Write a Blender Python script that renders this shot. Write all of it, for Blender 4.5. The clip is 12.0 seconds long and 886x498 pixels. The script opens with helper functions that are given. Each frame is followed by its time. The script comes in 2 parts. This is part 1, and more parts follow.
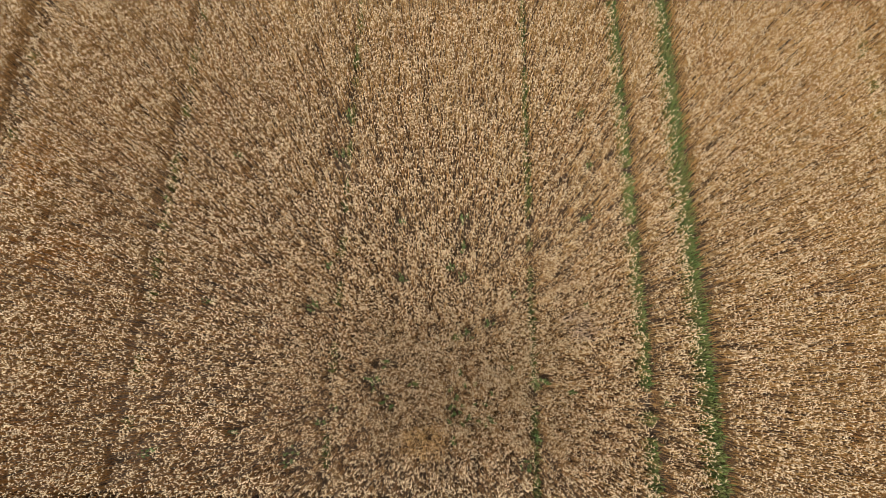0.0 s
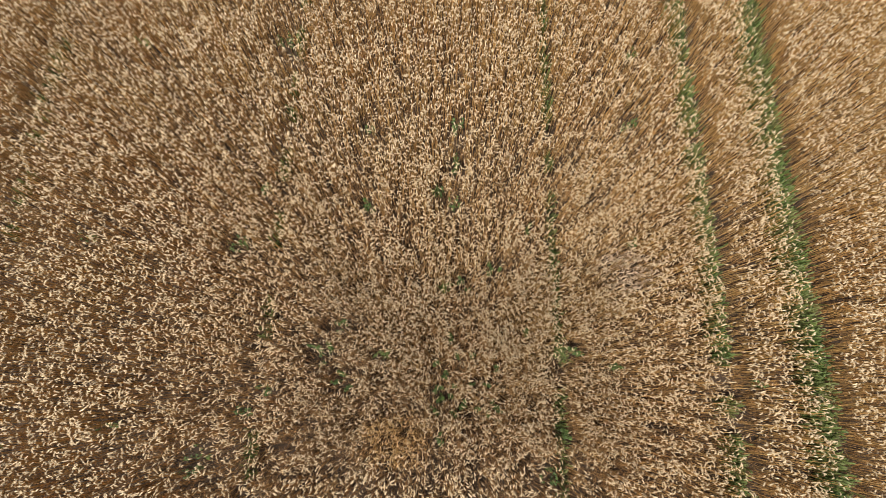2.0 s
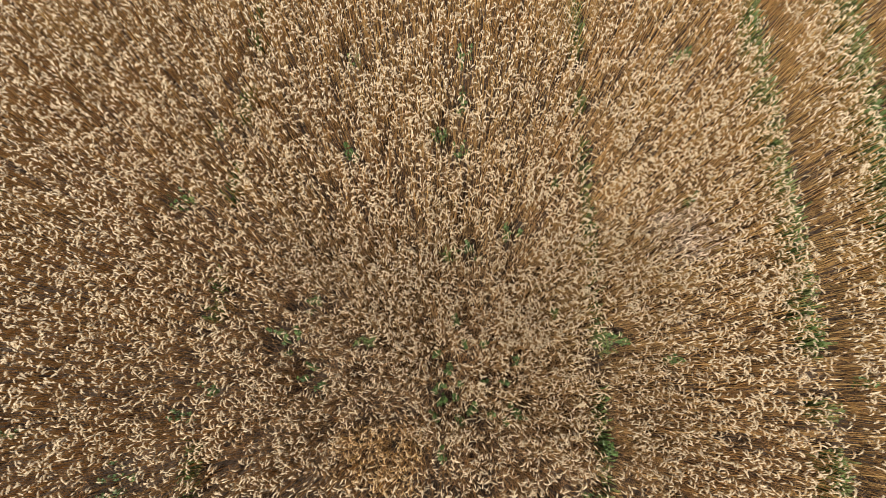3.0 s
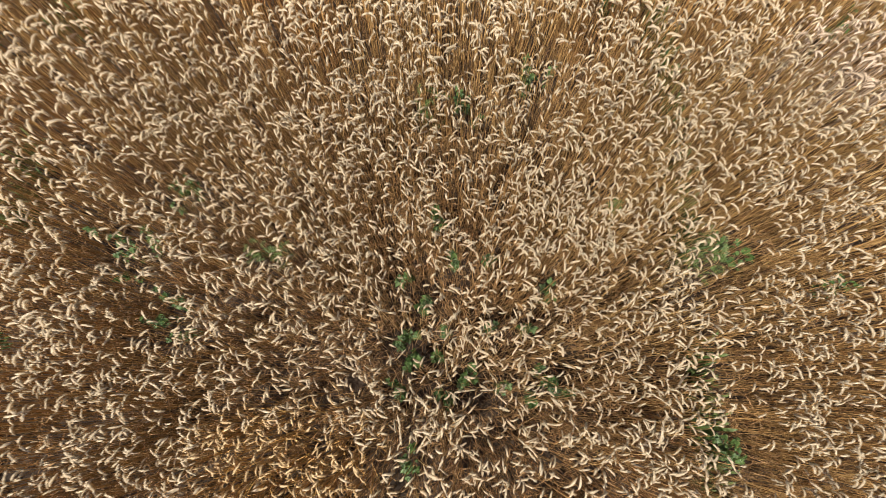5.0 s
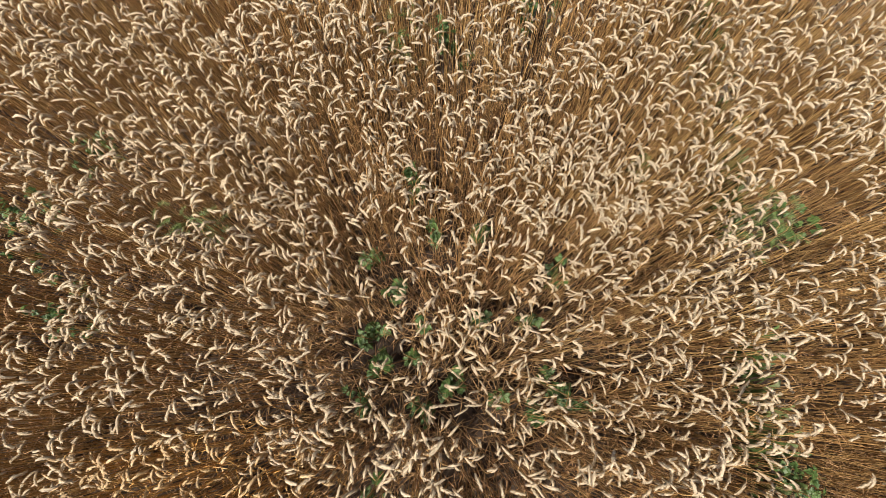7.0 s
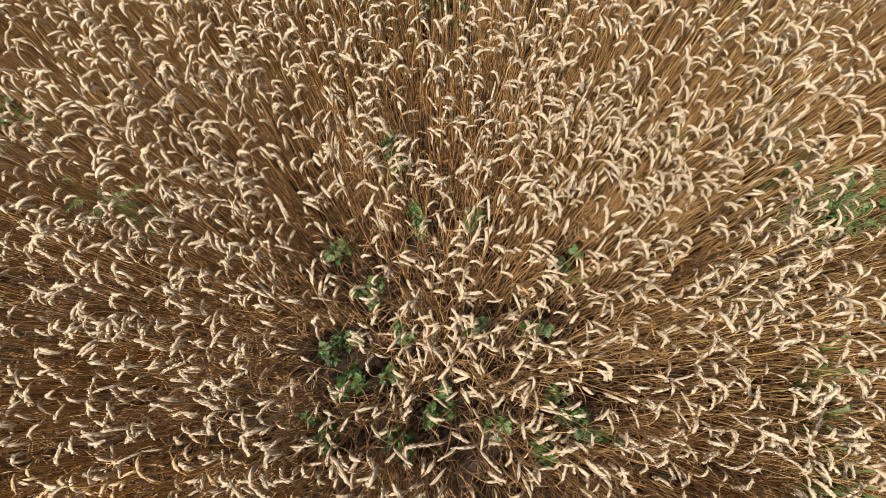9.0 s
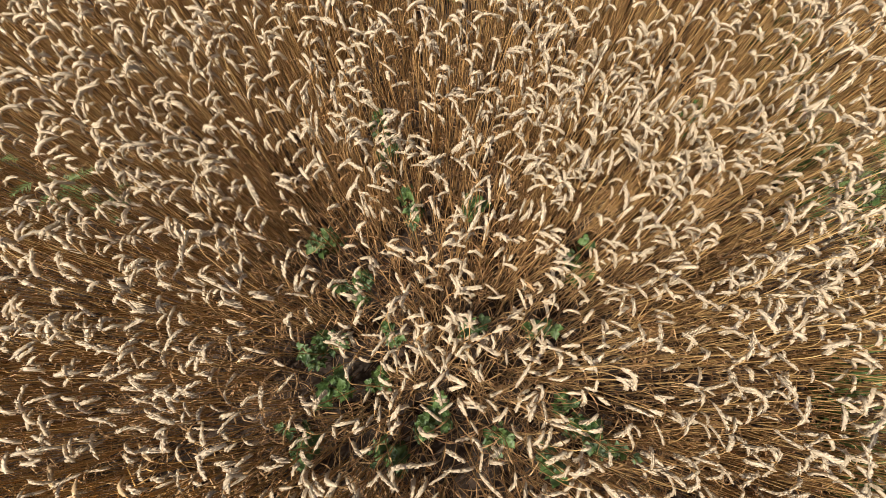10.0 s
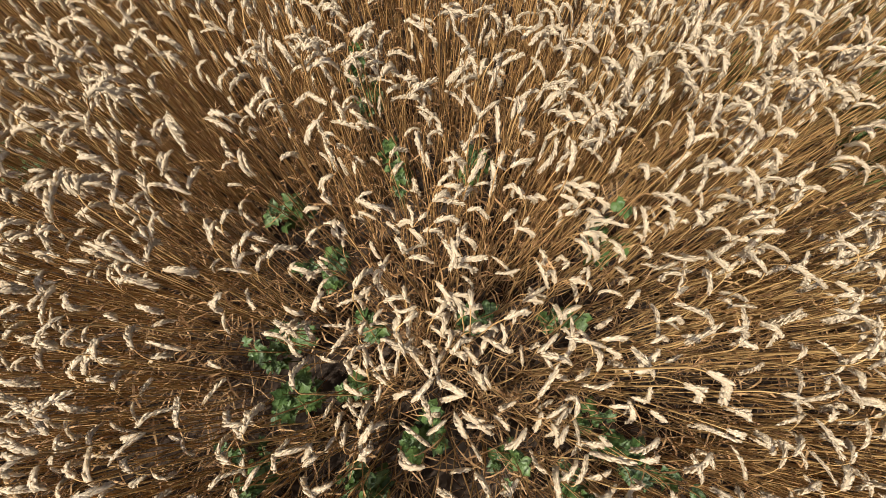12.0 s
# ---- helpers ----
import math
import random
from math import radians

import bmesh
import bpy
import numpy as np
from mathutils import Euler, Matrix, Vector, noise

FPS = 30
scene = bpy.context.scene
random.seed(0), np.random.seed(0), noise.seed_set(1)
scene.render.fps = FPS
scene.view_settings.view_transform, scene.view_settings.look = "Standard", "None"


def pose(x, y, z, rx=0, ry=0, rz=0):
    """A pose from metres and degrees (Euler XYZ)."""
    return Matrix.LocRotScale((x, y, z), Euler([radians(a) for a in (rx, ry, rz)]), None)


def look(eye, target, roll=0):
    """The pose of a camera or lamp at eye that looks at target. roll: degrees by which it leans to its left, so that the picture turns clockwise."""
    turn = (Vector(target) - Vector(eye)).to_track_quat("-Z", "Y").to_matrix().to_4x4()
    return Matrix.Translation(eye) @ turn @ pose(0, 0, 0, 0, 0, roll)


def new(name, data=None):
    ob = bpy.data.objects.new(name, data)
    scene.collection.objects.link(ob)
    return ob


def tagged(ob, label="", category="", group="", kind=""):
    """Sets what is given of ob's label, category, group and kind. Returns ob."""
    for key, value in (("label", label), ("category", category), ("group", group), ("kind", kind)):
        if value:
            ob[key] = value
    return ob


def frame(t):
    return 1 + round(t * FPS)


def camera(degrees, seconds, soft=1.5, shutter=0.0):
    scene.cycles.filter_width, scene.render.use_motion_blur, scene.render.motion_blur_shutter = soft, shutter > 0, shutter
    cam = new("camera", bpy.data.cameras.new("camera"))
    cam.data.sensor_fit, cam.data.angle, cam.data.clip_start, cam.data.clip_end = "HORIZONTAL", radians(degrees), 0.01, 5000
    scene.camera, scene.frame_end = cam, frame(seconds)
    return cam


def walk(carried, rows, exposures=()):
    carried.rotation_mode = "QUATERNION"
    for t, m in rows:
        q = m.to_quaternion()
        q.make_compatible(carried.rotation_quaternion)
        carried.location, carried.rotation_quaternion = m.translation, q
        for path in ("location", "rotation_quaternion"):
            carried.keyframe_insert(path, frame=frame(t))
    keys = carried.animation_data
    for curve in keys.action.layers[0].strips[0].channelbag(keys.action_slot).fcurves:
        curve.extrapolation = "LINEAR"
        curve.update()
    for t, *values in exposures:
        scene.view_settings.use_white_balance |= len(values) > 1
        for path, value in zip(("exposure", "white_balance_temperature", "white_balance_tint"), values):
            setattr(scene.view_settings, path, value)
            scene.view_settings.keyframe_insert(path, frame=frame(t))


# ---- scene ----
cam = camera(86.1, 12.0, soft=0.75, shutter=0.4)
# t, x, y, z, yaw, pitch, roll: a drone sinks straight down over the field
ROWS = [
    (0.0, -0.4205, 1.1606, 13.9867, 1.0003, -74.45, -0.049),
    (0.5, -0.3507, 0.9239, 12.9219, 0.9691, -74.439, -0.015),
    (1.0, -0.2264, 0.7462, 11.7692, 0.8847, -74.42, -0.019),
    (1.5, -0.1205, 0.6426, 10.7175, 0.9616, -74.372, -0.002),
    (2.0, -0.0666, 0.5875, 9.5265, 1.0312, -74.269, -0.005),
    (2.5, -0.0851, 0.5635, 8.3868, 1.1067, -74.17, -0.01),
    (2.7, -0.1036, 0.5551, 7.9208, 1.1804, -74.137, 0.005),
    (4.3, -0.0398, 0.2553, 5.1976, 1.0819, -74.167, -0.029),
    (4.5, 0.005, 0.2153, 4.862, 1.0826, -74.172, -0.043),
    (5.0, 0.122, 0.1471, 4.0411, 1.0579, -74.191, -0.066),
    (5.5, 0.1623, 0.1485, 3.7932, 1.0358, -74.193, -0.041),
    (6.0, 0.204, 0.1586, 3.5493, 0.9768, -74.201, -0.009),
    (6.5, 0.2375, 0.1752, 3.3658, 0.908, -74.213, 0.06),
    (7.0, 0.2639, 0.2032, 3.1835, 0.9635, -74.244, 0.08),
    (8.8, 0.3227, 0.3041, 2.6863, 0.9626, -74.333, 0.027),
    (9.0, 0.3279, 0.3112, 2.6447, 0.9276, -74.337, 0.029),
    (9.5, 0.3371, 0.3267, 2.5315, 0.8871, -74.342, 0.015),
    (10.0, 0.348, 0.3392, 2.4041, 0.9492, -74.357, -0.016),
    (10.5, 0.3592, 0.3493, 2.2851, 1.0447, -74.365, -0.025),
    (11.0, 0.3706, 0.3578, 2.1638, 1.031, -74.363, 0.057),
    (11.5, 0.3726, 0.3608, 2.0572, 0.9984, -74.358, 0.106),
    (12.0, 0.3708, 0.3562, 1.961, 0.8756, -74.303, 0.031),
]
EXPOSURES = [(0.0, 0.53, 6800, 8), (2.7, 0.58, 6500, 8), (5.0, 0.68, 6250, 9), (9.0, 0.78, 6300, 11), (12.0, 0.80, 6200, 9)]
walk(cam, [(t, pose(x, y, z, 90 + pitch, roll, yaw)) for t, x, y, z, yaw, pitch, roll in ROWS], EXPOSURES)

# ---- daylight ----
SUN_ELEVATION, SUN_AZIMUTH = 62.0, 224.0  # degrees; azimuth clockwise from +y
world = bpy.data.worlds.new("sky")
world.use_nodes = True
scene.world = world
wn, wl = world.node_tree.nodes, world.node_tree.links
sky = wn.new("ShaderNodeTexSky")
sky.sky_type, sky.sun_disc = "NISHITA", False
sky.air_density, sky.dust_density = 0.5, 6.0  # a hazy summer sky
sky.sun_elevation, sky.sun_rotation = radians(SUN_ELEVATION), radians(SUN_AZIMUTH)
wn["Background"].inputs["Strength"].default_value = 0.10
wl.new(sky.outputs["Color"], wn["Background"].inputs["Color"])
sun = new("sun", bpy.data.lights.new("sun", "SUN"))
sun.data.energy, sun.data.angle, sun.data.color = 5.0, radians(1.8), (1.0, 0.90, 0.74)
a, e = radians(SUN_AZIMUTH), radians(SUN_ELEVATION)
sun.matrix_basis = look((20 * math.sin(a) * math.cos(e), 20 * math.cos(a) * math.cos(e), 20 * math.sin(e)), (0, 0, 0))


# ---- materials ----
def material(name, dark, light, rough=0.7, patch=None, patch_scale=0.7, grain=60.0, bump=0.2, spread=0.8, through_light=0.0):
    """dark..light: the colours between which single pieces vary; patch: a third colour that takes over in patches of the field."""
    m = bpy.data.materials.new(name)
    m.use_nodes = True
    n, l = m.node_tree.nodes, m.node_tree.links
    bsdf = n["Principled BSDF"]
    geo, info, co = n.new("ShaderNodeNewGeometry"), n.new("ShaderNodeObjectInfo"), n.new("ShaderNodeTexCoord")
    add = n.new("ShaderNodeMath")
    add.operation = "ADD"
    l.new(geo.outputs["Random Per Island"], add.inputs[0])
    l.new(info.outputs["Random"], add.inputs[1])
    wrap = n.new("ShaderNodeMath")
    wrap.operation = "FRACT"
    l.new(add.outputs[0], wrap.inputs[0])
    fine = n.new("ShaderNodeTexNoise")
    fine.inputs["Scale"].default_value, fine.inputs["Detail"].default_value = grain, 3
    l.new(geo.outputs["Position"], fine.inputs["Vector"])
    mixf = n.new("ShaderNodeMix")
    mixf.inputs["Factor"].default_value = 1 - spread
    l.new(wrap.outputs[0], mixf.inputs["A"])
    l.new(fine.outputs["Fac"], mixf.inputs["B"])
    col = n.new("ShaderNodeMix")
    col.data_type = "RGBA"
    col.inputs["A"].default_value, col.inputs["B"].default_value = (*dark, 1), (*light, 1)
    l.new(mixf.outputs["Result"], col.inputs["Factor"])
    out = col.outputs["Result"]
    if patch:
        wide = n.new("ShaderNodeTexNoise")
        wide.inputs["Scale"].default_value, wide.inputs["Detail"].default_value = patch_scale, 3
        l.new(geo.outputs["Position"], wide.inputs["Vector"])
        ramp = n.new("ShaderNodeMapRange")
        ramp.inputs["From Min"].default_value, ramp.inputs["From Max"].default_value = 0.42, 0.70
        l.new(wide.outputs["Fac"], ramp.inputs["Value"])
        over = n.new("ShaderNodeMix")
        over.data_type = "RGBA"
        over.inputs["B"].default_value = (*patch, 1)
        l.new(ramp.outputs["Result"], over.inputs["Factor"])
        l.new(out, over.inputs["A"])
        out = over.outputs["Result"]
    l.new(out, bsdf.inputs["Base Color"])
    bsdf.inputs["Roughness"].default_value = rough
    b = n.new("ShaderNodeBump")
    b.inputs["Strength"].default_value, b.inputs["Distance"].default_value = bump, 0.004
    l.new(fine.outputs["Fac"], b.inputs["Height"])
    l.new(b.outputs["Normal"], bsdf.inputs["Normal"])
    if through_light:
        tr, mx = n.new("ShaderNodeBsdfTranslucent"), n.new("ShaderNodeMixShader")
        l.new(out, tr.inputs["Color"])
        mx.inputs["Fac"].default_value = through_light
        l.new(bsdf.outputs[0], mx.inputs[1])
        l.new(tr.outputs[0], mx.inputs[2])
        l.new(mx.outputs[0], n["Material Output"].inputs["Surface"])
    return m


EAR = material("ripe_ear", (0.55, 0.45, 0.305), (0.74, 0.635, 0.475), 0.6, (0.64, 0.54, 0.39), 0.6, 350.0, 0.4, through_light=0.55)
STEM = material("straw_stem", (0.28, 0.155, 0.058), (0.53, 0.36, 0.150), 0.5, (0.37, 0.213, 0.080), 0.8, 90.0, 0.2, through_light=0.12)
LEAF = material("dry_leaf", (0.20, 0.105, 0.046), (0.47, 0.305, 0.145), 0.7, (0.33, 0.19, 0.083), 0.9, 70.0, 0.3, through_light=0.3)
TAN = material("tan_ear", (0.46, 0.32, 0.16), (0.64, 0.48, 0.28), 0.6, None, 1, 350.0, 0.4, through_light=0.4)
GREY = material("weathered_straw", (0.38, 0.29, 0.20), (0.58, 0.46, 0.35), 0.7, None, 1, 200.0, 0.3, through_light=0.3)
GOLD = material("golden_straw", (0.38, 0.20, 0.055), (0.58, 0.36, 0.115), 0.5, None, 1, 90.0, 0.2)
WEED = material("weed_leaf", (0.035, 0.075, 0.019), (0.095, 0.155, 0.042), 0.5, None, 1, 120.0, 0.4, through_light=0.3)
FEATHER = material("feathery_leaf", (0.06, 0.10, 0.026), (0.14, 0.19, 0.055), 0.55, None, 1, 120.0, 0.4, through_light=0.35)
WEED_STEM = material("weed_stalk", (0.10, 0.11, 0.035), (0.24, 0.20, 0.08), 0.6, None, 0.8, 90.0, 0.2)
GRASS = material("track_green", (0.036, 0.070, 0.017), (0.10, 0.15, 0.038), 0.6, (0.13, 0.13, 0.048), 2.2, 80.0, 0.2, through_light=0.3)
# brown soil, its colour lowered to carry the deep shade between the stalks
SHADED_SOIL = material("soil", (0.012, 0.008, 0.005), (0.034, 0.020, 0.012), 0.95, (0.042, 0.025, 0.015), 1.6, 22.0, 0.9, spread=0.0)
# a flat sheet casts no shade within itself: the crop's self-shadowing darkens this colour
SHADED_CANOPY = material("far_crop_self_shaded", (0.085, 0.055, 0.025), (0.24, 0.17, 0.085), 0.95, (0.15, 0.10, 0.048), 0.05, 14.0, 1.0, spread=0.0)


# ---- mesh helpers: all faces are quads ----
def quads(name, verts, faces, mats, which=None, smooth=True):
    me = bpy.data.meshes.new(name)
    verts, faces = np.asarray(verts, np.float32), np.asarray(faces, np.int32)
    me.vertices.add(len(verts))
    me.vertices.foreach_set("co", verts.ravel())
    me.loops.add(faces.size)
    me.loops.foreach_set("vertex_index", faces.ravel())
    me.polygons.add(len(faces))
    me.polygons.foreach_set("loop_start", np.arange(0, faces.size, 4, dtype=np.int32))
    for m in mats:
        me.materials.append(m)
    if which is not None:
        me.polygons.foreach_set("material_index", np.asarray(which, np.int32))
    me.polygons.foreach_set("use_smooth", np.full(len(faces), smooth))
    me.update(calc_edges=True)
    return me


def tube(points, radii, sides, flat=1.0, turn=0.0):
    """A tube along points that lie near the xz plane; flat: its thickness across y against that in the plane."""
    p = np.asarray(points, float)
    t = np.gradient(p, axis=0)
    t /= np.linalg.norm(t, axis=1)[:, None] + 1e-12
    b = np.tile([0.0, 1.0, 0.0], (len(p), 1))
    nrm = np.cross(b, t)
    nrm /= np.linalg.norm(nrm, axis=1)[:, None] + 1e-12
    b = np.cross(t, nrm)
    an = turn + np.arange(sides) * 2 * math.pi / sides
    ring = nrm[:, None] * np.cos(an)[None, :, None] + b[:, None] * (flat * np.sin(an))[None, :, None]
    v = (p[:, None] + ring * np.asarray(radii)[:, None, None]).reshape(-1, 3)
    i, k = np.meshgrid(np.arange(len(p) - 1), np.arange(sides), indexing="ij")
    k2 = (k + 1) % sides
    f = np.stack([i * sides + k, i * sides + k2, (i + 1) * sides + k2, (i + 1) * sides + k], -1).reshape(-1, 4)
    return v, f


def ribbon(points, widths, across):
    p, a = np.asarray(points, float), np.asarray(across, float)
    v = np.stack([p - a * np.asarray(widths)[:, None], p + a * np.asarray(widths)[:, None]], 1).reshape(-1, 3)
    i = np.arange(len(p) - 1)[:, None] * 2
    return v, np.concatenate([i, i + 1, i + 3, i + 2], 1)


def join(pieces):
    """pieces: (verts, faces, material index)."""
    vs, fs, ms, n = [], [], [], 0
    for v, f, m in pieces:
        vs.append(v), fs.append(f + n), ms.append(np.full(len(f), m))
        n += len(v)
    return np.concatenate(vs), np.concatenate(fs), np.concatenate(ms)


# ---- one stalk of wheat, bending over in the xz plane ----
def bend_line(rng, steps):
    """The line of stem and ear: it rises straight, the neck arches over and the ear hangs like the crook of a cane. Returns places, and at which of them the ear begins."""
    stem, ear, neck = rng.uniform(0.78, 0.95), rng.uniform(0.072, 0.098), rng.uniform(0.035, 0.075)
    turned = rng.uniform(2.2, 3.05) if rng.random() < 0.68 else rng.uniform(1.0, 2.2)
    nod = turned * rng.uniform(0.12, 0.34)
    curl, tight = turned - nod, rng.uniform(0.45, 0.75)
    start = stem - neck
    s_stem = np.concatenate([np.linspace(0, start, steps[0], endpoint=False), np.linspace(start, stem, steps[1])])
    s = np.concatenate([s_stem, stem + np.linspace(0, ear, steps[2] + 1)[1:]])
    fine = np.linspace(0, s[-1], 400)
    th = 0.02 + 0.07 * np.clip(fine / stem, 0, 1) + nod * np.clip((fine - start) / neck, 0, 1) ** 1.3 + curl * np.clip((fine - stem) / (ear * tight), 0, 1) ** 1.1 + 0.35 * np.clip((fine - stem) / ear - tight, 0, 1)
    x = np.concatenate([[0], np.cumsum(np.sin(th[1:]) * np.diff(fine))])
    z = np.concatenate([[0], np.cumsum(np.cos(th[1:]) * np.diff(fine))])
    swing = rng.normal(0, 0.024) * np.clip((s - start) / (s[-1] - start), 0, 1) ** 2
    p = np.stack([np.interp(s, fine, x), swing, np.interp(s, fine, z)], 1)
    return p, len(s_stem) - 1


def leaf_strip(rng, line, first, steps, width=0.0036):
    """A dry leaf that leaves the stem at a node and hangs."""
    k = rng.uniform(0.2, 0.65)
    z0 = k * line[first][2]
    base = np.array([np.interp(z0, line[: first + 1, 2], line[: first + 1, 0]), 0, z0])
    out, length = rng.uniform(0, 2 * math.pi), rng.uniform(0.12, 0.24)
    u = np.linspace(0, 1, steps + 1)
    twist = rng.normal(0, 0.9)
    rise, fall = rng.uniform(0.25, 0.9), rng.uniform(0.5, 1.3)
    r, h = length * u * 0.75, length * (rise * u - fall * u * u)
    p = base + np.stack([r * np.cos(out + twist * u), r * np.sin(out + twist * u), h], 1)
    side = rng.normal(0, 0.5)
    across = np.tile([-math.sin(out), math.cos(out), side], (len(u), 1)) / math.sqrt(1 + side * side)
    return ribbon(p, width * np.clip(1.15 - u, 0.12, 1) * (0.5 + np.minimum(u * 4, 0.5)), across)


def spikelet(sides=5):
    """One flattened spikelet along z, 14 mm long, ending in a short pointed beard."""
    if sides > 4:
        z, r = np.array([0, 0.0028, 0.0062, 0.0095, 0.0138]), [0.0015, 0.0035, 0.0036, 0.0022, 0.0002]
    else:
        z, r = np.array([0, 0.0052, 0.0138]), [0.0022, 0.0044, 0.0003]
    return tube(np.stack([0 * z, 0 * z, z], 1), r, sides, 0.85)


def spikelet_places(rng, line, first, count):
    """Poses of the spikelets: two ranks that alternate along the ear."""
    ear = line[first:]
    d = np.concatenate([[0], np.cumsum(np.linalg.norm(np.diff(ear, axis=0), axis=1))])
    poses, roll = [], rng.uniform(0, math.pi)
    for i in range(count):
        u = (i + 0.3) / count * 0.90
        at = [np.interp(u * d[-1], d, ear[:, c]) for c in range(3)]
        ahead = [np.interp(min(u * d[-1] + 0.004, d[-1]), d, ear[:, c]) for c in range(3)]
        back = [np.interp(max(u * d[-1] - 0.004, 0), d, ear[:, c]) for c in range(3)]
        t = Vector(ahead) - Vector(back)
        m = t.to_track_quat("Z", "Y").to_matrix().to_4x4()
        size = 0.76 + 0.33 * math.sin(math.pi * (0.12 + 0.80 * u)) + rng.normal(0, 0.04)
        around = roll + (math.pi if i % 2 else 0) + (0.28 if i % 4 < 2 else -0.28) + rng.normal(0, 0.2)
        off = Matrix.Rotation(around, 4, "Z") @ Matrix.Translation((0.0020, 0, 0)) @ Matrix.Rotation(radians(19 + rng.normal(0, 4)), 4, "Y")
        poses.append(Matrix.Translation(at) @ m @ off @ Matrix.Scale(size, 4))
    return poses


def placed(v, m):
    a = np.array(m)
    return v @ a[:3, :3].T + a[:3, 3]


def stalk_near(rng, count=20, sides=3):
    line, first = bend_line(rng, (2, 5, 7))
    n = len(line) - first
    u = np.linspace(0, 1, n)
    stem = tube(line[: first + 1], np.linspace(0.0023, 0.0013, first + 1), 3)
    rachis = tube(line[first:], 0.0054 * np.interp(u, [0, 0.15, 0.6, 1], [0.35, 1, 0.85, 0.25]), 4)
    poses = spikelet_places(rng, line, first, count)
    leaves = [leaf_strip(rng, line, first, 4)]
    return dict(stem=stem, rachis=rachis, spikelet=spikelet(sides), poses=poses, leaves=leaves)


def whole_near(d):
    return join([(*d["stem"], 1), (*d["rachis"], 0)] + [(placed(d["spikelet"][0], m), d["spikelet"][1], 0) for m in d["poses"]] + [(*w, 2) for w in d["leaves"]])


def stalk_mid(rng):
    """A slim ear with the tips of its spikelets standing out on both sides, on a thin straw."""
    line, first = bend_line(rng, (1, 3, 5))
    n = len(line) - first
    u = np.linspace(0, 1, n)
    core = tube(line[first:], 0.0078 * np.interp(u, [0, 0.15, 0.5, 0.9, 1], [0.5, 1.0, 1.0, 0.7, 0.2]), 3, 0.9, rng.uniform(0, 1.5))
    stem = tube(line[: first + 1], np.linspace(0.0026, 0.0017, first + 1), 3)
    z, r = np.array([0, 0.0165]), [0.0068, 0.0005]
    tip = tube(np.stack([0 * z, 0 * z, z], 1), r, 3, 0.8)
    tips = [(placed(tip[0], m), tip[1], 0) for m in spikelet_places(rng, line, first, 7)]
    return join([(*stem, 1), (*core, 0)] + tips + [(*leaf_strip(rng, line, first, 2), 2)])


def stalk_outer(rng):
    line, first = bend_line(rng, (1, 2, 3))
    ear = tube(line[first:], 0.0113 * np.array([0.6, 1.0, 0.95, 0.25]), 4, 0.85, rng.uniform(0, 1.5))
    a = rng.uniform(0, math.pi)
    stem = ribbon(line[: first + 1], np.linspace(0.0036, 0.0028, first + 1), np.tile([math.cos(a), math.sin(a), 0], (first + 1, 1)))
    return join([(*stem, 1), (*ear, 0), (*leaf_strip(rng, line, first, 1, 0.005), 2)])


def stalk_far(rng):
    """A bent straw and a ridged ear: enough for what is far below."""
    line, first = bend_line(rng, (1, 2, 2))
    p, wide = line[first:], 0.0116 * np.array([0.6, 1.0, 0.5])
    t = np.gradient(p, axis=0)
    t /= np.linalg.norm(t, axis=1)[:, None]
    flat = np.tile([0.0, 1.0, 0.0], (3, 1))
    ridge = p + np.cross(t, flat) * -0.6 * wide[:, None]
    v = np.stack([p - flat * wide[:, None], ridge, p + flat * wide[:, None]], 1).reshape(-1, 3)
    f = np.array([(3 * i + k, 3 * i + k + 1, 3 * i + k + 4, 3 * i + k + 3) for i in (0, 1) for k in (0, 1)])
    a = rng.uniform(0, math.pi)
    stem = ribbon(line[[0, first]], [0.0044, 0.0034], np.tile([math.cos(a), math.sin(a), 0], (2, 1)))
    return join([(*stem, 1), (v, f, 0)])


def bare_straw(rng):
    """A thin stem without an ear, standing among the others."""
    h, lean, a = rng.uniform(0.45, 0.80), rng.normal(0, 0.10), rng.uniform(0, math.pi)
    u = np.linspace(0, 1, 3)
    line = np.stack([h * lean * u ** 2, 0 * u, h * u], 1)
    return join([(*ribbon(line, [0.0021, 0.0020, 0.0012], np.tile([math.cos(a), math.sin(a), 0], (3, 1))), 1), (*leaf_strip(rng, line, 2, 2), 2)])


def tiller(rng, steps, broad=1.0):
    """A shorter shoot without an ear, with its dry leaves."""
    h, lean, a = rng.uniform(0.25, 0.58), rng.normal(0, 0.12), rng.uniform(0, math.pi)
    u = np.linspace(0, 1, steps + 1)
    line = np.stack([h * lean * u ** 2, 0 * u, h * u], 1)
    shoot = ribbon(line, 0.0022 * broad * np.clip(1.2 - u, 0.25, 1), np.tile([math.cos(a), math.sin(a), 0], (len(u), 1)))
    return join([(*shoot, 1)] + [(*leaf_strip(rng, line, steps, steps, 0.0032 * broad), 2) for _ in range(2)])


# ---- the plan of the field ----
# x of the seams between drill passes, and of the two wheel tracks
SEAMS = [-14.4, -8.95, -3.48, 2.11, 13.69]
TRACKS = [5.25, 6.90]
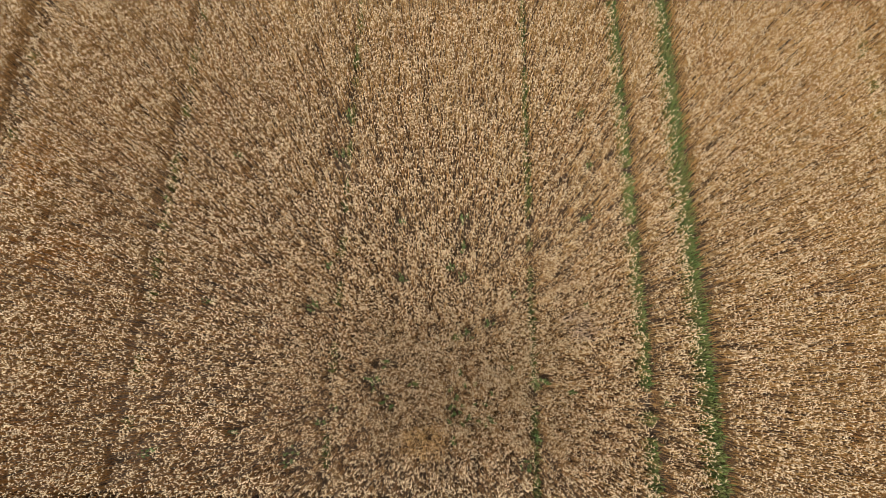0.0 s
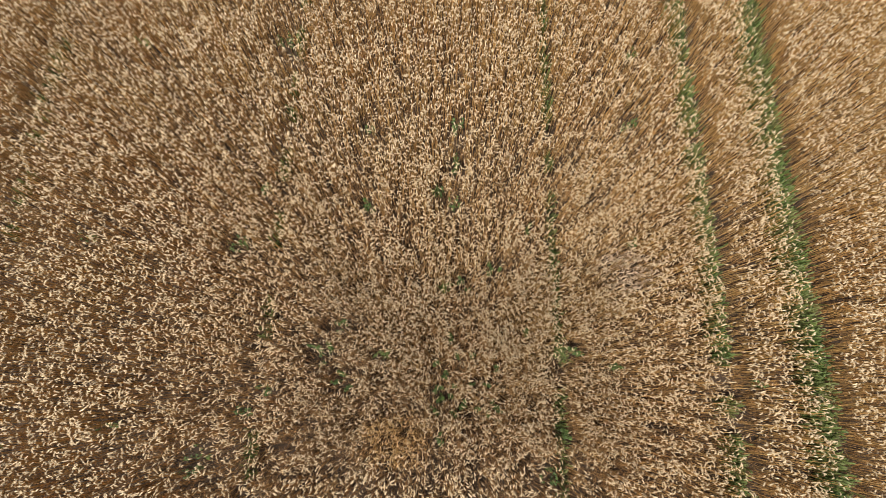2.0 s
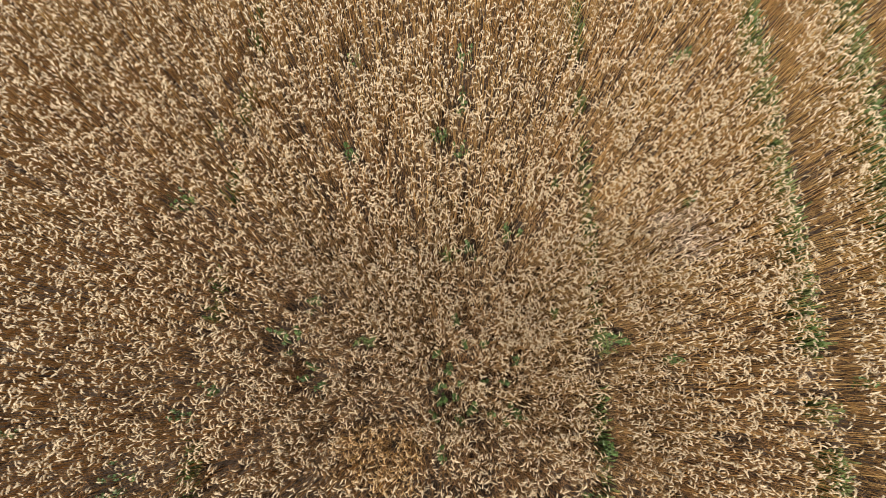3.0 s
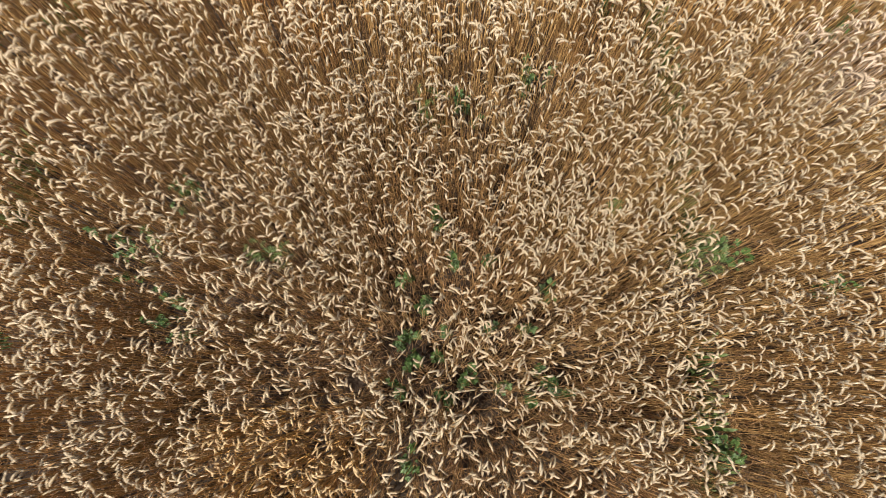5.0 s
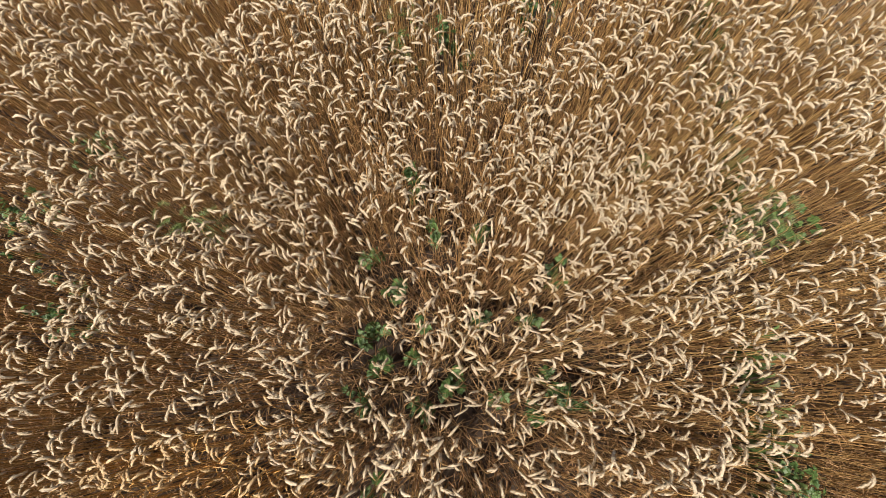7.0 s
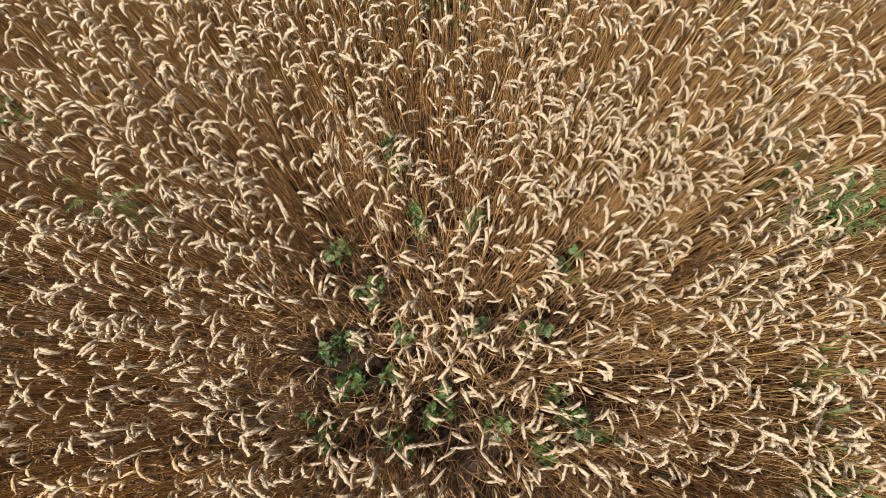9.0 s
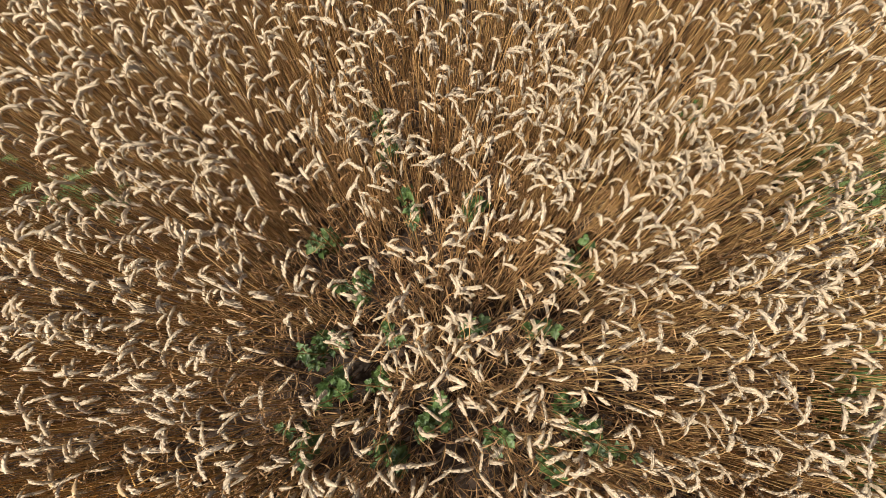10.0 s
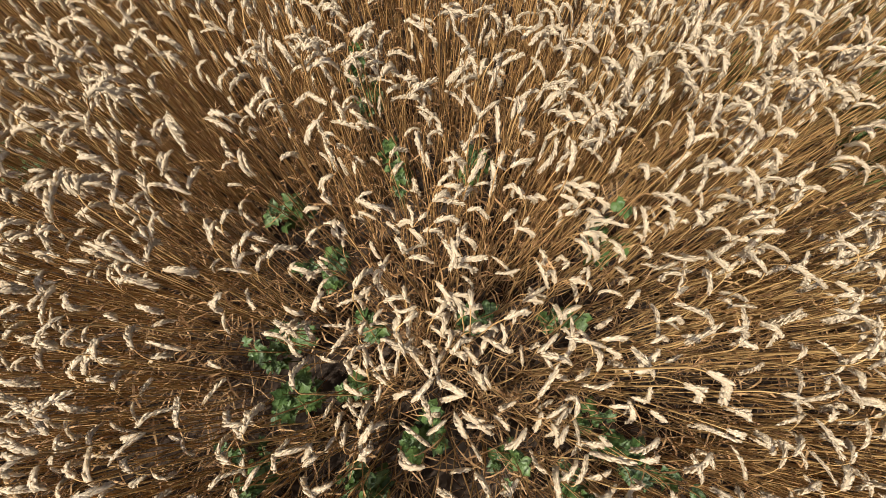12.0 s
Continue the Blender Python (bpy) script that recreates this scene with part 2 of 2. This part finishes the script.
# weeds standing under and between the wheat: x, y, radius
WEEDS = [
    (-0.20, 0.45, 0.15), (-0.11, 0.29, 0.10), (0.07, 0.35, 0.05), (-0.03, 0.75, 0.09), (-0.21, 0.95, 0.07), (0.32, 0.18, 0.12), (0.16, 0.53, 0.05), (0.90, 0.21, 0.13),
    (-0.21, 0.10, 0.11), (0.14, 0.04, 0.09), (0.57, 0.11, 0.06), (1.48, 1.54, 0.09), (0.45, 0.56, 0.06), (0.76, 0.56, 0.06), (0.99, 0.14, 0.08), (0.18, 1.08, 0.07),
    (0.49, 1.07, 0.06), (0.05, 1.40, 0.10), (0.93, 0.86, 0.07), (0.81, 0.05, 0.06),
    (-2.35, 1.08, 0.30), (-1.99, 1.60, 0.20), (-0.13, -0.38, 0.15), (2.15, -0.30, 0.18), (0.90, 2.72, 0.26), (0.30, 2.45, 0.20), (-0.20, 4.40, 0.22), (0.15, 5.00, 0.25),
    (0.15, 5.90, 0.22), (-1.90, 0.60, 0.28), (-3.40, 0.40, 0.16), (-3.70, 0.0, 0.16), (3.13, 0.87, 0.12), (1.60, 3.57, 0.12), (2.40, 1.20, 0.18),
]
# light green feathery weeds that reach the ears
FEATHERY = [(-1.22, 1.06, 0.13), (-0.04, 2.36, 0.12), (2.11, 1.10, 0.15)]
FAR_WEEDS = [
    (-3.62, 9.39, 0.24), (-3.78, 8.0, 0.28), (-8.99, 6.35, 0.20), (-1.75, 5.79, 0.2), (-1.67, 4.0, 0.25), (-4.2, 3.15, 0.3), (-6.02, -0.25, 0.15),
    (-8.18, -0.75, 0.3), (-4.4, -0.85, 0.4), (3.9, 9.5, 0.25), (4.05, 7.7, 0.25), (3.85, 6.0, 0.25), (1.8, -0.9, 0.25), (5.75, 0.68, 0.14), (-7.2, 3.26, 0.2),
    (0.1, 4.1, 0.25), (-6.9, 7.9, 0.15), (3.7, 3.3, 0.12), (-3.8, 4.4, 0.15),
]
# bare soil between the plants
BARE = [(-0.54, 0.13, 0.11), (-0.74, 0.04, 0.09), (0.02, 0.36, 0.10), (0.36, 0.06, 0.10), (-0.62, 2.52, 0.10), (-0.22, 0.9, 0.08), (0.95, 0.95, 0.10)]
GOLDEN = [(-0.85, -0.42, 0.50), (-11.6, 4.6, 1.1), (-13.2, 7.5, 1.2)]
GREYED = [(3.45, 2.8, 0.55)]


def soft_noise(x, y, size, seed):
    """Smooth random values from 0 to 1 over the plan."""
    r = np.random.default_rng(seed)
    grid = r.random((64, 64))
    gx, gy = x / size + 31.7, y / size + 17.3
    i, j = np.floor(gx).astype(int), np.floor(gy).astype(int)
    u, v = gx - i, gy - j
    u, v = u * u * (3 - 2 * u), v * v * (3 - 2 * v)
    g = lambda a, b: grid[a % 64, b % 64]
    return (g(i, j) * (1 - u) + g(i + 1, j) * u) * (1 - v) + (g(i, j + 1) * (1 - u) + g(i + 1, j + 1) * u) * v


def growth(x, y):
    """How thickly the wheat stands, 0 to 1."""
    clump = np.clip((soft_noise(x, y, 0.10, 8) - 0.10) / 0.45, 0.40, 1)
    k = clump * (0.90 + 0.18 * soft_noise(x, y, 0.25, 5)) + 0.08 * (soft_noise(x, y, 1.3, 6) - 0.5)
    wob = 0.05 * (soft_noise(x * 0 + 3, y, 0.8, 7) - 0.5)
    for sx, half in zip(SEAMS, (0.22, 0.085, 0.035, 0.05, 0.06)):
        k *= np.clip((np.abs(x - sx - wob) - half) / 0.05, 0.10, 1)
    for tx, half in zip(TRACKS, (0.14, 0.22)):
        k *= np.clip((np.abs(x - tx - wob) - half) / 0.06, 0, 1)
    for cx, cy, r in WEEDS + FEATHERY + FAR_WEEDS:
        k *= np.clip(np.hypot(x - cx, y - cy) / r - 0.36, 0.38 if r < 0.15 else 0.15, 1)
    for cx, cy, r in BARE:
        k *= np.clip(np.hypot(x - cx, y - cy) / r - 0.5, 0.0, 1)
    return k


def sown(x0, x1, y0, y1, per_m2, seed, inside=None, tufts=0.0):
    """Places of stalks: drilled rows 12.5 cm apart, much loosened."""
    r = np.random.default_rng(seed)
    n = int((x1 - x0) * (y1 - y0) * per_m2)
    x, y = r.uniform(x0, x1, n), r.uniform(y0, y1, n)
    x = np.round(x / 0.125) * 0.125 + r.normal(0, 0.033, n)
    tuft = np.clip((soft_noise(x, y, 0.075, 9) - 0.32) / 0.22, 0.06, 1)
    keep = r.random(n) < growth(x, y) * (1 - tufts + tufts * tuft)
    if inside is not None:
        keep &= inside(x, y)
    return x[keep], y[keep]


def stances(x, y, seed):
    """Turn, size and lean of each stalk as 3x3 matrices."""
    r = np.random.default_rng(seed)
    n = len(x)
    turn = np.where(r.random(n) < 0.5, 12.0 * soft_noise(x, y, 0.35, 24) + r.normal(0, 0.8, n), r.uniform(0, 2 * math.pi, n))
    size = r.normal(0.96, 0.055, n) + 0.09 * (soft_noise(x, y, 0.9, 21) - 0.5) + 0.20 * (soft_noise(x, y, 0.10, 8) - 0.5)
    lx = r.normal(0.0, 0.05, n) + 0.05 * (soft_noise(x, y, 0.5, 22) - 0.5)
    ly = r.normal(0.0, 0.05, n) + 0.05 * (soft_noise(x, y, 0.5, 23) - 0.5)
    c, s = np.cos(turn), np.sin(turn)
    m = np.zeros((n, 3, 3))
    m[:, 0, 0], m[:, 0, 1], m[:, 1, 0], m[:, 1, 1], m[:, 2, 2] = c, -s, s, c, 1
    m[:, 0, 2], m[:, 1, 2] = lx, ly
    return m * size[:, None, None]


def crop(name, kinds, x, y, mats, seed):
    """All stalks at x, y as one mesh, out of a few kinds of stalk."""
    r = np.random.default_rng(seed)
    m, pick = stances(x, y, seed + 1), r.integers(0, len(kinds), len(x))
    vs, fs, ms, base = [], [], [], 0
    for i, (v, f, w) in enumerate(kinds):
        sel = np.where(pick == i)[0]
        if not len(sel):
            continue
        out = np.einsum("nij,vj->nvi", m[sel], v)
        out[:, :, 0] += x[sel, None]
        out[:, :, 1] += y[sel, None]
        vs.append(out.reshape(-1, 3).astype(np.float32))
        fs.append((f[None] + (base + np.arange(len(sel)) * len(v))[:, None, None]).reshape(-1, 4))
        ms.append(np.tile(w, len(sel)))
        base += len(sel) * len(v)
    return new(name, quads(name, np.concatenate(vs), np.concatenate(fs), mats, np.concatenate(ms)))


# ---- ground ----
def ground_sheet():
    """Soil: fine and lumpy under the camera, then reaching to the horizon."""
    fine = np.concatenate([[-2500, -300, -60], np.linspace(-20, -4, 14), np.linspace(-3.8, 4.8, 80), np.linspace(5, 20, 16), [60, 300, 2500]])
    gx, gy = np.meshgrid(fine, fine, indexing="ij")
    z = 0.05 * (soft_noise(gx, gy, 0.11, 41) - 0.5) + 0.05 * (soft_noise(gx, gy, 0.4, 42) - 0.5)
    z *= (np.abs(gx) < 19) & (np.abs(gy) < 19)
    for tx in TRACKS:
        z -= 0.06 * np.exp(-((gx - tx) / 0.17) ** 2) * (np.abs(gy) < 30)
    n = len(fine)
    i, j = np.meshgrid(np.arange(n - 1), np.arange(n - 1), indexing="ij")
    f = np.stack([i * n + j, (i + 1) * n + j, (i + 1) * n + j + 1, i * n + j + 1], -1).reshape(-1, 4)
    return new("ground", quads("ground", np.stack([gx, gy, z], -1).reshape(-1, 3), f, [SHADED_SOIL]))


tagged(ground_sheet(), "brown crumbly bare soil under the wheat, darkened in colour for the shade between stalks", "soil", kind="structure")

# ---- the wheat ----
EDGE = (-17.2, 16.4, -2.3, 14.2)
OUTER = (-5.9, 6.2, -2.2, 5.8)
MID = (-3.1, 3.7, -1.3, 3.4)
NEAR = (-1.10, 1.85, -0.35, 1.80)


def in_box(x, y, b):
    """Inside a stretch of the plan, with a rim so ragged that two sowings run into one another."""
    inward = np.minimum(np.minimum(x - b[0], b[1] - x), np.minimum(y - b[2], b[3] - y))
    return inward > 0.24 * (b[3] - b[2]) * soft_noise(x, y, 0.09, 77)


def within(patches, x, y):
    """Inside one of the patches, whose rims are ragged."""
    near = [np.hypot(x - px, (y - py) * 1.3) < r * (0.5 + 1.0 * soft_noise(x, y, 0.25, 51)) for px, py, r in patches]
    return np.any(near, axis=0)


def far_part(x, y):
    wide = np.abs(x + 0.4) < 12.7 + 0.26 * (y + 2)
    return wide & ~in_box(x, y, OUTER)


rng = np.random.default_rng(11)
near_kinds = [stalk_near(rng) for _ in range(16)]
near_whole = [whole_near(d) for d in near_kinds]
mid_kinds = [stalk_mid(rng) for _ in range(28)]
outer_kinds = [stalk_outer(rng) for _ in range(36)]
far_kinds = [stalk_far(rng) for _ in range(36)]

ox, oy = sown(*OUTER, 540, 104, lambda x, y: in_box(x, y, OUTER) & ~in_box(x, y, MID), 0.6)
g = within(GREYED, ox, oy)
tagged(crop("wheat_crop", outer_kinds, ox[~g], oy[~g], [EAR, STEM, LEAF], 206), "ripe wheat standing thick, pale ears over brown straw", "wheat", kind="stuff")
tagged(crop("grey_wheat_crop", outer_kinds, ox[g], oy[g], [GREY, GREY, GREY], 207), "patch of weathered greyish wheat", "wheat", kind="stuff")
fx, fy = sown(*EDGE, 440, 101, far_part, 0.75)
g = within(GOLDEN, fx, fy)
tagged(crop("wheat_crop", far_kinds, fx[~g], fy[~g], [EAR, STEM, LEAF], 201), "ripe straw-coloured wheat with nodding ears, standing thick over the field", "wheat", kind="stuff")
tagged(crop("golden_wheat_crop", far_kinds, fx[g], fy[g], [EAR, GOLD, GOLD], 208), "patches of deeper golden wheat in the field", "wheat", kind="stuff")

mx, my = sown(*MID, 720, 102, lambda x, y: in_box(x, y, MID) & ~in_box(x, y, NEAR), 0.5)
g = within(GOLDEN, mx, my)
tagged(crop("wheat_crop", mid_kinds, mx[~g], my[~g], [EAR, STEM, LEAF], 202), "ripe pale wheat with arching ears on brown straw", "wheat", kind="stuff")
tagged(crop("golden_wheat_crop", mid_kinds, mx[g], my[g], [TAN, GOLD, GOLD], 203), "patch of wheat on deep golden straw", "wheat", kind="stuff")

nx, ny = sown(*NEAR, 830, 103, lambda x, y: in_box(x, y, NEAR), 0.35)
order = np.argsort(np.hypot(nx - 0.48, (ny - 0.58) * 1.25))
nx, ny = nx[order], ny[order]
SINGLE = 230
rest = np.arange(len(nx)) >= SINGLE
tagged(crop("wheat_crop", near_whole, nx[rest], ny[rest], [EAR, STEM, LEAF], 204), "ripe cream wheat ears nodding on thin brown straw", "wheat", kind="stuff")


# shorter shoots and dead leaves between the stalks
low_near, low_mid, low_far = [[tiller(rng, n, broad) for _ in range(14)] for n, broad in ((3, 1.0), (2, 2.0), (1, 3.2))]
for k, (box, hole, per, kinds) in enumerate(((NEAR, None, 430, low_near), (MID, NEAR, 230, low_near), (OUTER, MID, 110, low_mid), (EDGE, OUTER, 60, low_far))):
    lx, ly = sown(*box, per, 110 + k, lambda x, y: (np.abs(x + 0.4) < 12.7 + 0.26 * (y + 2)) & (in_box(x, y, box) | (box == EDGE)) & (~in_box(x, y, hole) if hole else True))
    tagged(crop("straw_undergrowth", kinds, lx, ly, [EAR, STEM, LEAF], 210 + k), "short brown shoots and dead leaves between wheat stalks", "straw", kind="stuff")


straws = [bare_straw(rng) for _ in range(14)]
for k, (box, hole, per) in enumerate(((NEAR, None, 480), (MID, NEAR, 320), (OUTER, MID, 90))):
    lx, ly = sown(*box, per, 120 + k, lambda x, y: in_box(x, y, box) & (~in_box(x, y, hole) if hole else True))
    tagged(crop("bare_straw", straws, lx, ly, [EAR, STEM, LEAF], 230 + k), "thin brown stems without ears, standing between the wheat stalks", "straw", kind="stuff")


# single stalks: stem, dry leaves and ear; the ears in the middle with each spikelet
def part(name, mesh, parent, m=Matrix(), label=""):
    ob = new(name, mesh)
    ob.parent = parent
    ob.matrix_basis = m
    return tagged(ob, label) if label else ob


def stalk_things(x, y):
    meshes = []
    grain = quads("spikelet", *spikelet(5), [EAR])
    for d in near_kinds:
        meshes.append(dict(stem=quads("stem", *d["stem"], [STEM]), rachis=quads("ear", *d["rachis"], [EAR]),
                           leaves=[quads("leaf", *w, [LEAF]) for w in d["leaves"]], poses=d["poses"]))
    m3, pick = stances(x, y, 301), np.random.default_rng(302).integers(0, len(meshes), len(x))
    for i in range(len(x)):
        k = meshes[pick[i]]
        stalk = new("wheat_stalk")
        stalk.empty_display_size = 0.05
        stalk.matrix_world = Matrix.Translation((x[i], y[i], 0)) @ Matrix(m3[i].tolist()).to_4x4()
        tagged(stalk, "ripe wheat stalk with a cream ear nodding on brown straw", "wheat stalk", "wheat stalks in the middle of the field")
        part("stem", k["stem"], stalk)
        for w in k["leaves"]:
            part("leaf", w, stalk, label="dry brown curled leaf")
        ear = part("ear", k["rachis"], stalk, label="pale cream ear of plump spikelets")
        for p in k["poses"]:
            part("spikelet", grain, ear, p)


stalk_things(nx[:SINGLE], ny[:SINGLE])


# ---- weeds ----
def leaflet(length, width, rng, teeth):
    """One toothed leaf blade along x, folded a little at the midrib and drooping at the tip."""
    u = np.linspace(0, 1, 6)
    half = 0.5 * width * np.interp(u, [0, 0.2, 0.45, 0.8, 1], [0.15, 0.85, 1.0, 0.55, 0.02]) * (1 + teeth * np.where(np.arange(6) % 2, 0.25, -0.2))
    droop = -0.35 * length * u ** 2 * rng.uniform(0.3, 1.0)
    rows = [np.stack([length * u, k * half, droop + abs(k) * (0.45 * half + rng.normal(0, 0.0015, 6))], 1) for k in (-1, 0, 1)]
    v = np.stack(rows, 1).reshape(-1, 3)
    return v, np.array([(3 * a + k, 3 * a + 3 + k, 3 * a + 4 + k, 3 * a + 1 + k) for a in range(5) for k in (0, 1)])


def broad_leaf(size, rng):
    """A leaf of three toothed blades on a short stalk."""
    pieces = []
    for turn, share in ((0.0, 1.0), (1.15, 0.8), (-1.1, 0.75)):
        v, f = leaflet(size * share, size * share * 0.72, rng, 1)
        c, s = math.cos(turn + rng.normal(0, 0.15)), math.sin(turn)
        pieces.append((np.stack([v[:, 0] * c - v[:, 1] * s, v[:, 0] * s + v[:, 1] * c, v[:, 2]], 1), f, 0))
    v, f, w = join(pieces)
    return v, f


def feather_leaf(size, rng):
    """A finely divided leaf: a thin rib with pairs of narrow pointed leaflets."""
    u = np.linspace(0, 1, 4)
    pieces = [(*ribbon(np.stack([size * u, 0 * u, 0.25 * size * u * (1 - u)], 1), [0.0012, 0.0011, 0.0009, 0.0004], np.tile([0.0, 1.0, 0.0], (4, 1))), 0)]
    for k in range(9):
        for side in (-1, 1):
            at, ln, a = size * (0.12 + 0.095 * k), size * 0.30 * (1 - 0.075 * k) * rng.uniform(0.8, 1.2), side * rng.uniform(0.8, 1.2)
            p = np.array([[at, 0, 0.01 * size], [at + ln * math.cos(a), ln * math.sin(a), rng.normal(0.05, 0.08) * size]])
            pieces.append((*ribbon(p, [0.0022, 0.0007], np.tile([-math.sin(a), math.cos(a), 0.2], (2, 1))), 0))
    v, f, w = join(pieces)
    return v, f


def weed_thing(x, y, spread, rng, leaf_meshes, height, label, leaves):
    weed = new("weed")
    weed.empty_display_size = 0.05
    weed.location = (x, y, 0)
    tagged(weed, label, "weed", "weeds in the wheat")
    tips = []
    for k in range(int(3 + 14 * spread)):
        r, a = spread * 0.8 * math.sqrt(rng.random()), rng.uniform(0, 2 * math.pi)
        tip = np.array([r * math.cos(a), r * math.sin(a), height * rng.uniform(0.7, 1.05)])
        foot = np.array([0.5 * tip[0], 0.5 * tip[1], 0.0])
        u = np.linspace(0, 1, 5)[:, None]
        part("stem", quads("stem", *tube(foot + (tip - foot) * u, np.linspace(0.0028, 0.0014, 5), 4), [WEED_STEM]), weed)
        tips.append((foot, tip))
    for k in range(leaves):
        foot, tip = tips[k % len(tips)]
        u, a = rng.uniform(0.45, 1.0), rng.uniform(0, 2 * math.pi)
        at = foot + (tip - foot) * u + np.array([math.cos(a), math.sin(a), 0.2]) * rng.uniform(0.0, 0.03) * (1.6 - u)
        m = Matrix.Translation(at.tolist()) @ Matrix.Rotation(a, 4, "Z") @ Matrix.Rotation(rng.normal(-0.1, 0.35), 4, "Y") @ Matrix.Rotation(rng.normal(0, 0.35), 4, "X") @ Matrix.Scale(rng.uniform(0.7, 1.35), 4)
        part("leaf", leaf_meshes[rng.integers(0, len(leaf_meshes))], weed, m)


rng = np.random.default_rng(61)
broad = [quads("leaf", *broad_leaf(size, rng), [WEED]) for size in (0.030, 0.036, 0.042, 0.026, 0.034, 0.048)]
feathery = [quads("leaf", *feather_leaf(size, rng), [FEATHER]) for size in (0.09, 0.11, 0.075, 0.10)]
for wx, wy, wr in WEEDS:
    weed_thing(wx, wy, wr, rng, broad, 0.54 + 0.4 * min(wr, 0.3), "dark green broad-leaved weed low among the wheat", int(10 + 190 * wr))
for wx, wy, wr in FEATHERY:
    weed_thing(wx, wy, wr, rng, feathery, 0.86, "light green feathery weed as tall as the ears", int(14 + 170 * wr))
for wx, wy, wr in FAR_WEEDS:
    weed_thing(wx, wy, wr, rng, broad, 0.68, "green broad-leaved weed showing between the ears", int(10 + 110 * wr))


def green_strip(name, cx, y0, y1, per_m, half, height, seed, gap):
    """Low grass and weeds along a track or seam: many blades and small leaves as one mesh."""
    r = np.random.default_rng(seed)
    n = int((y1 - y0) * per_m)
    pieces, y = [], r.uniform(y0, y1, n)
    y = y[soft_noise(y * 0 + cx, y, 0.35, seed) > gap]
    for yy in y:
        x = cx + r.normal(0, half)
        a, hgt, ln = r.uniform(0, 2 * math.pi), height * r.uniform(0.4, 1.1), r.uniform(0.05, 0.13)
        u = np.linspace(0, 1, 4)
        p = np.stack([x + ln * u * math.cos(a), yy + ln * u * math.sin(a), hgt * (0.2 + 0.8 * np.sin(u * 1.9))], 1)
        across = np.tile([-math.sin(a), math.cos(a), r.normal(0, 0.3)], (4, 1))
        pieces.append((*ribbon(p, r.uniform(0.008, 0.020) * np.array([0.5, 1, 0.8, 0.1]), across), 0))
    v, f, w = join(pieces)
    return new(name, quads(name, v, f, [GRASS]))


tagged(green_strip("track_grass", TRACKS[1] - 0.02, -2.1, 14.1, 680, 0.13, 0.50, 71, 0.08), "green grass and weeds growing along a wheel track", "grass", kind="stuff")
tagged(green_strip("track_grass", TRACKS[0] - 0.02, -2.1, 14.1, 460, 0.09, 0.42, 72, 0.22), "thin green grass along a worn wheel track", "grass", kind="stuff")
for k, (sx, gap, per) in enumerate(zip(SEAMS, (0.62, 0.60, 0.50, 0.38, 0.6), (90, 100, 110, 120, 90))):
    tagged(green_strip("seam_weeds", sx, -2.1, 14.1, per, 0.045, 0.46, 80 + k, gap), "narrow line of green weeds in a gap between drilled rows", "weeds", kind="stuff")


# ---- fallen straw on the soil ----
def litter():
    r = np.random.default_rng(91)
    pieces = []
    for _ in range(1600):
        x, y, a, ln = r.uniform(-2.2, 2.8), r.uniform(-0.8, 2.8), r.uniform(0, math.pi), r.uniform(0.05, 0.22)
        u = np.linspace(-0.5, 0.5, 4)
        p = np.stack([x + ln * u * math.cos(a), y + ln * u * math.sin(a), 0.03 + r.uniform(0, 0.05) + r.normal(0, 0.12) * ln * u + 0.01 * np.cos(u * 3)], 1)
        pieces.append((*tube(p, np.full(4, r.uniform(0.0009, 0.002)), 3), 0))
    v, f, w = join(pieces)
    return new("straw_litter", quads("straw_litter", v, f, [LEAF]))


tagged(litter(), "broken dry straw lying on the soil", "straw", kind="stuff")


# ---- the field beyond ----
def field_beyond():
    """The same crop going on to the horizon, as one uneven sheet round the standing wheat; its colour includes the
    crop's self-shadowing.
    """
    ys = np.array([-2500, -600, -150, -60, -25, -12, -6, -3.5, -2.15, 0, 2, 4, 6, 8, 10, 12, 14.15, 16, 20, 30, 60, 150, 600, 2500.0])
    out = np.array([0, 0.6, 1.5, 3, 6, 12, 25, 60, 200, 800, 2500.0])
    half = 12.6 + 0.26 * (np.clip(ys, -2.2, 14.2) + 2)
    verts, faces = [], []
    for side in (-1, 1):
        base = len(verts)
        for y, h in zip(ys, half):
            verts += [(-0.4 + side * (h + d), y, 0.0) for d in out]
        n = len(out)
        for i in range(len(ys) - 1):
            for j in range(n - 1):
                q = (base + i * n + j, base + i * n + j + 1, base + (i + 1) * n + j + 1, base + (i + 1) * n + j)
                faces.append(q if side > 0 else q[::-1])
    n = len(out)
    right = len(ys) * n
    for i in range(len(ys) - 1):
        if not -2.2 < 0.5 * (ys[i] + ys[i + 1]) < 14.2:
            faces.append((i * n, right + i * n, right + (i + 1) * n, (i + 1) * n))
    v = np.array(verts)
    v[:, 2] = 0.70 + 0.06 * soft_noise(v[:, 0], v[:, 1], 3.0, 95)
    return new("field", quads("field", v, faces, [SHADED_CANOPY], smooth=False))


tagged(field_beyond(), "ripe wheat field stretching away to the horizon, the crop's self-shadowing in its colour", "field", kind="structure")
